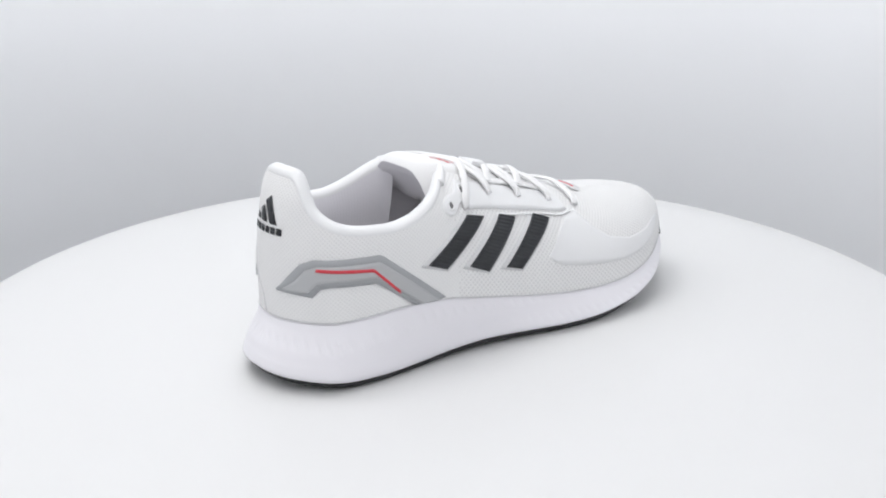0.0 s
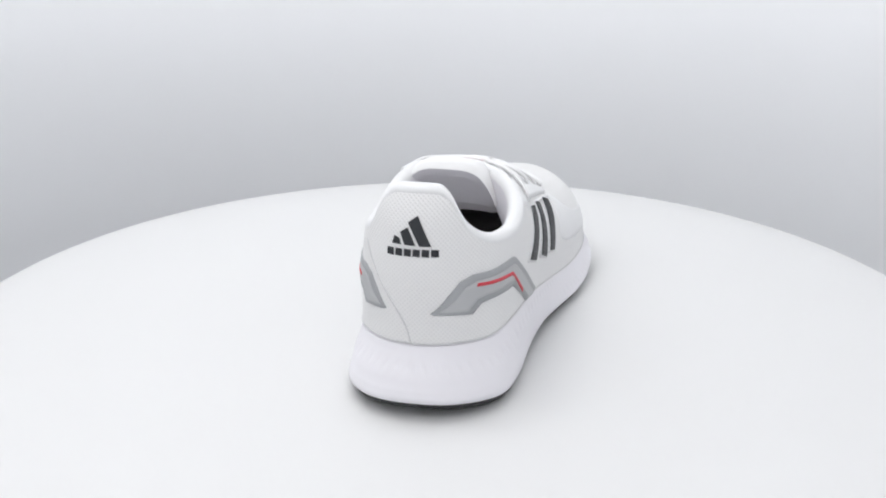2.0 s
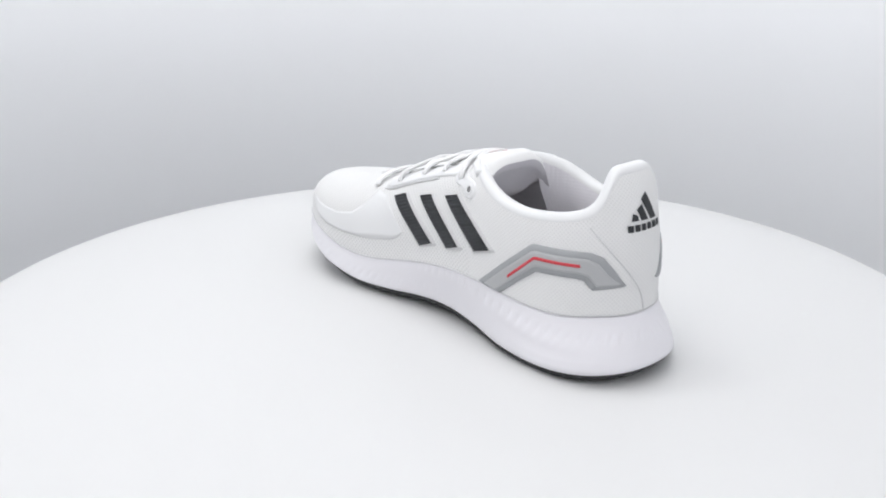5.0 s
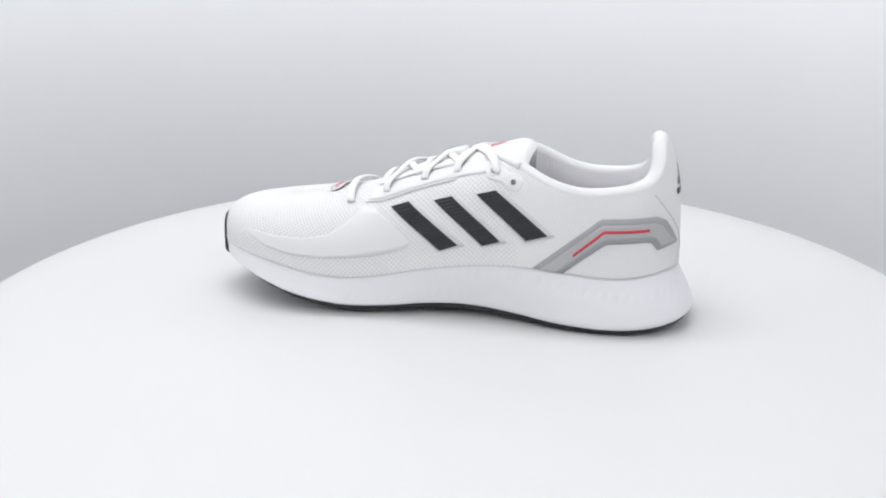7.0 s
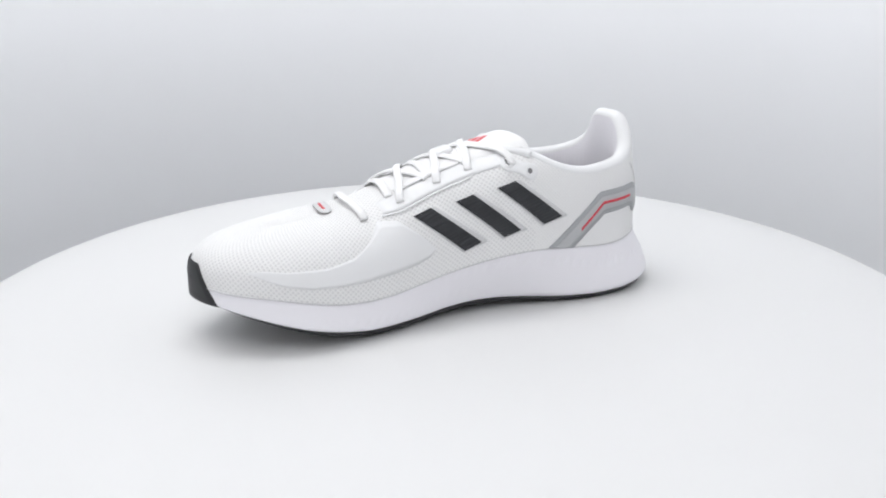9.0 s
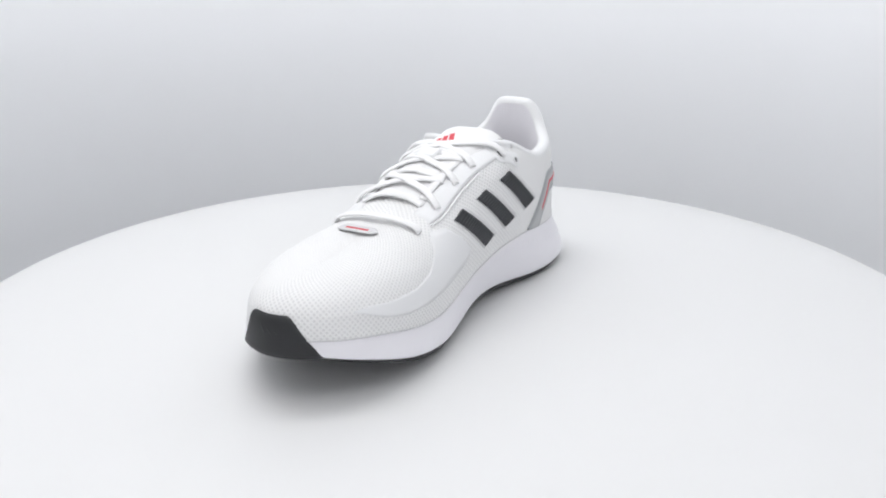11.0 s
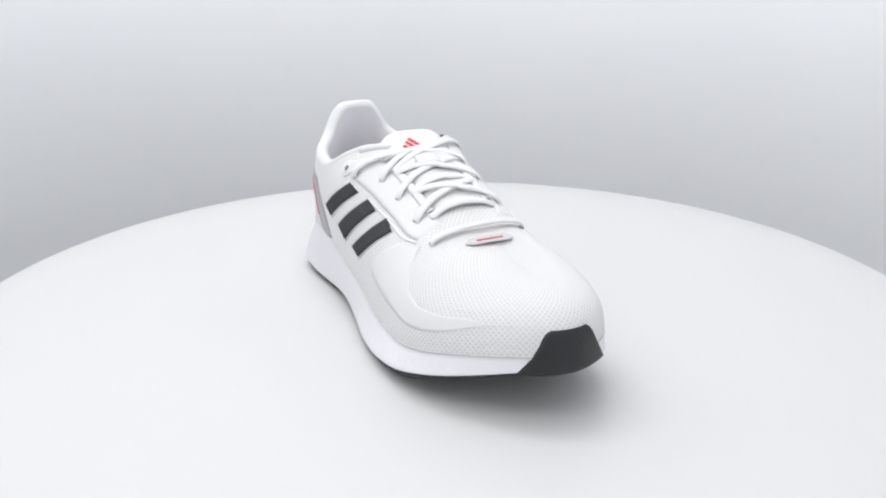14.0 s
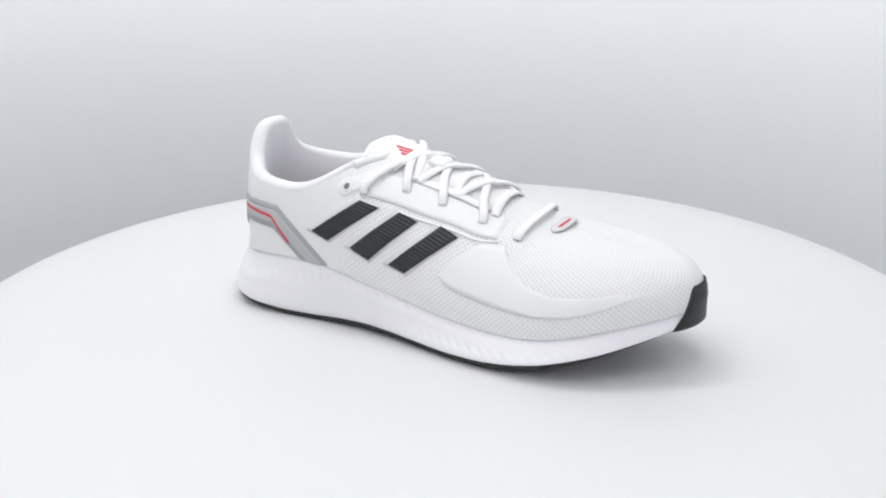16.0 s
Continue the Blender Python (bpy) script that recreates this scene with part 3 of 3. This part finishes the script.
SORT_X = np.array([SPX[j] for j in order_top]) + np.arange(NJ) * 1e-6
SORT_Z = np.array([ZC[j] for j in order_top])
tongue()


def laces():
    def run(points, name="lace"):
        p = spline(points, 40)
        pts, ups = [], []
        for x, y, lift in p:
            pts.append(on_top(x, y, lift))
            ups.append(on_top(x, y, lift + 1) - on_top(x, y, lift))
        part(name, tube(pts, 0.0048, 0.0021, n=12, ups=ups), LACE, shoe, "white flat woven lace")

    A, B = EYES_OUT, EYES_IN
    run([(*A[0], 0.6), (A[0][0] + 0.5, A[0][1] + 3, 2.2), (58.5, -12, 2.6), (60, 0, 2.8), (59, 12, 2.6), (B[0][0] + 0.5, B[0][1] - 3, 2.2), (*B[0], 0.6)])
    for k in (1, 2, 3):
        xa, ya = A[k]
        xb, yb = B[k]
        up = 18.0 if k < 3 else 16.0
        run([(xa, ya, 0.6), (xa - 1, ya + 3.5, 2.8), (xa - up * 0.28, ya + 12, 3.2), (xa - up * 0.5, -1, 3.6), (xa - up * 0.75, 9, 3.2), (xa - up, 17.5, 1.5)])
        run([(xb, yb, 0.6), (xb - 1, yb - 3.5, 2.8), (xb - up * 0.28, yb - 12, 3.6), (xb - up * 0.5, -1, 4.6), (xb - up * 0.75, -11, 3.6), (xb - up, -19, 1.5)])
        run([(xa + 4, -19, 0.8), (xa + 3, -10, 2.4), (xa + 2.5, 0, 2.8), (xa + 3, 9, 2.4), (xa + 4, 17, 0.8)])
    for y in (-17.5, 15.0):
        run([(36, y, 0.9), (24, y, 1.5), (10, y, 1.6), (-2, y, 0.9)])
    run([(-6, -19, 1.5), (-8, -10, 3.4), (-13.5, 3, 4.4), (-20, 15, 3.6), (-25, 24, 3.2), (B[4][0] - 1.5, B[4][1] + 0.3, 2.0), (B[4][0] - 1, B[4][1] + 0.8, 0.5)])
    run([(-4, 17, 1.5), (-8, 9, 3.2), (-12.5, -3, 3.0), (-18.5, -14, 3.4), (-24, -23, 3.2), (A[4][0] - 1.5, A[4][1] - 1, 2.4), (A[4][0] - 1, A[4][1] - 3, 0.5)])


laces()


def toe_label():
    pts_lo, pts_hi = [], []
    for t in np.linspace(-1, 1, 9):
        y = -2.4 + 13.0 * t
        w = 3.4 * (1 - abs(t) ** 5) ** 0.5 + 0.05
        x = 72.2 - 1.0 * t * t + 1.0 * t
        pts_lo.append((x - w, y))
        pts_hi.append((x + w, y))
    lab = top_patch("toe_label", pts_lo, pts_hi, PALE, shoe, 0.15, "pale grey rounded tab at the lace end", nu=26, nv=6, edge=0.35)
    lo = [(71.6 - 0.4 * t * t + 0.6 * t, -2.4 + 7.5 * t) for t in np.linspace(-1, 1, 5)]
    hi = [(x + 1.5, y) for x, y in lo]
    top_patch("red_line", lo, hi, RED, lab, 0.3, "thin red line", nu=20, nv=3, edge=0.3)


toe_label()
JTOE = int(np.argmax(SOLE[:, 0]))


def bumper():
    """Black rubber that wraps up over the toe."""
    rows = []
    for z, yl, yr, o in ((25.5, 24.5, -28, 0.2), (26.5, 23.2, -26.8, 1.2), (28.5, 21.2, -24.6, 1.1), (33, 17.5, -20.8, 1.0), (38, 13.8, -18, 1.0), (42, 11.2, -16.2, 1.0), (44.6, 9, -14.4, 0.9), (45.8, 6.8, -12, 0.2)):
        row = []
        ys = np.linspace(yl, yr, 22)
        for k, y in enumerate(ys):
            u = JTOE - (y - SOLE[JTOE, 1]) / STEP
            lift = o if 0 < k < 21 else -0.3
            i, m, w = frac(u)
            zf = ZF[i] * (1 - w) + ZF[m] * w
            if z <= zf:
                q = SOLE[i] * (1 - w) + SOLE[m] * w - (NORM[i] * (1 - w) + NORM[m] * w) * lift
                row.append((q[0] * K, q[1] * K, z * K))
            else:
                row.append(tuple(on_wall(u, z, lift + 0.3)))
        rows.append(row)
    cap_part = part("toe_bumper", sheet(rows), RUBBER, shoe, "black rubber toe bumper")
    # three small raised slanted bars on the bumper
    for q in range(3):
        grid = []
        for a in np.linspace(0, 1, 5):
            row = []
            for b in np.linspace(0, 1, 4):
                y = 4.5 - 3.6 * q - 1.7 * b - 2.2 * a
                z = 37.2 + (2.2 + 1.1 * q) * a
                rim = 0.3 if a in (0.0, 1.0) or b in (0.0, 1.0) else 0.0
                row.append(tuple(on_wall(JTOE - (y - SOLE[JTOE, 1]) / STEP, z, 1.5 - rim * 0.5)))
            grid.append(row)
        part("raised_bar", sheet(grid), RUBBER, cap_part)


bumper()


def heel_at(y, z, lift):
    """A point of the heel's back at width y and height z."""
    us = np.linspace(-22, 22, 45)
    ys = [on_wall(u % NJ, z)[1] / K for u in us]
    return on_wall(float(np.interp(y, ys if ys[0] < ys[-1] else ys[::-1], us if ys[0] < ys[-1] else us[::-1])) % NJ, z, lift)


def heel_print():
    """The mark on the heel tab, as plain slanted bars over one plain bar."""
    def bar(corners, name):
        (a, b, c, d) = [np.array(v, float) for v in corners]
        rows = []
        for s in np.linspace(0, 1, 8):
            row = []
            for t in np.linspace(0, 1, 6):
                y, z = (a * (1 - s) + b * s) * (1 - t) + (d * (1 - s) + c * s) * t
                row.append(tuple(heel_at(y, z, 0.35)))
            rows.append(row)
        part(name, sheet(rows), PRINT, shoe, "black printed mark on the heel")

    for q in range(6):
        y = 11.8 - 3.95 * q
        bar([(y, 74.6), (y - 3.2, 74.4), (y - 3.2, 77.6), (y, 77.8)], "heel_print")
    bar([(9.6, 79.6), (5.2, 79.5), (6.0, 82.0), (8.6, 83.2)], "heel_print")
    bar([(3.8, 79.4), (-1.2, 79.2), (2.6, 87.0), (6.0, 84.8)], "heel_print")
    bar([(-2.8, 79.1), (-8.0, 79.0), (-1.6, 92.0), (2.6, 89.0)], "heel_print")


heel_print()


def heel_seams():
    line = spline([(25, 77), (21.5, 70), (15, 60), (7, 49), (3, 42), (1.0, 35)], 40)
    pts = [heel_at(y, z, 0.1) for y, z in line]
    part("heel_seam", tube(pts, 0.0008, 0.0006, n=8), PALE, shoe, "fine curved heel seam")


heel_seams()


def sole_seam():
    pts = [(p[0] * K, p[1] * K, (z + 0.5) * K) for p, z in zip(SOLE + NORM * (INSET - 0.15)[:, None], ZF)]
    part("sole_seam", tube(pts + pts[:1], 0.0011, 0.0008, n=6), PALE, shoe, "thin grey glue line")


sole_seam()


def motions():
    rows_s, rows_d = [], []
    t = 0.0
    while t <= 16.001:
        turn = TURN0 + RATE * t
        rows_s.append((t, pose(0, 0, 0, 0, 0, turn) @ pose(0, -14 * K, 0)))
        rows_d.append((t, pose(-0.0044, -0.0006, 0, 0, 0, turn)))
        t += 0.5
    walk(shoe, rows_s)
    walk(disc, rows_d)


motions()
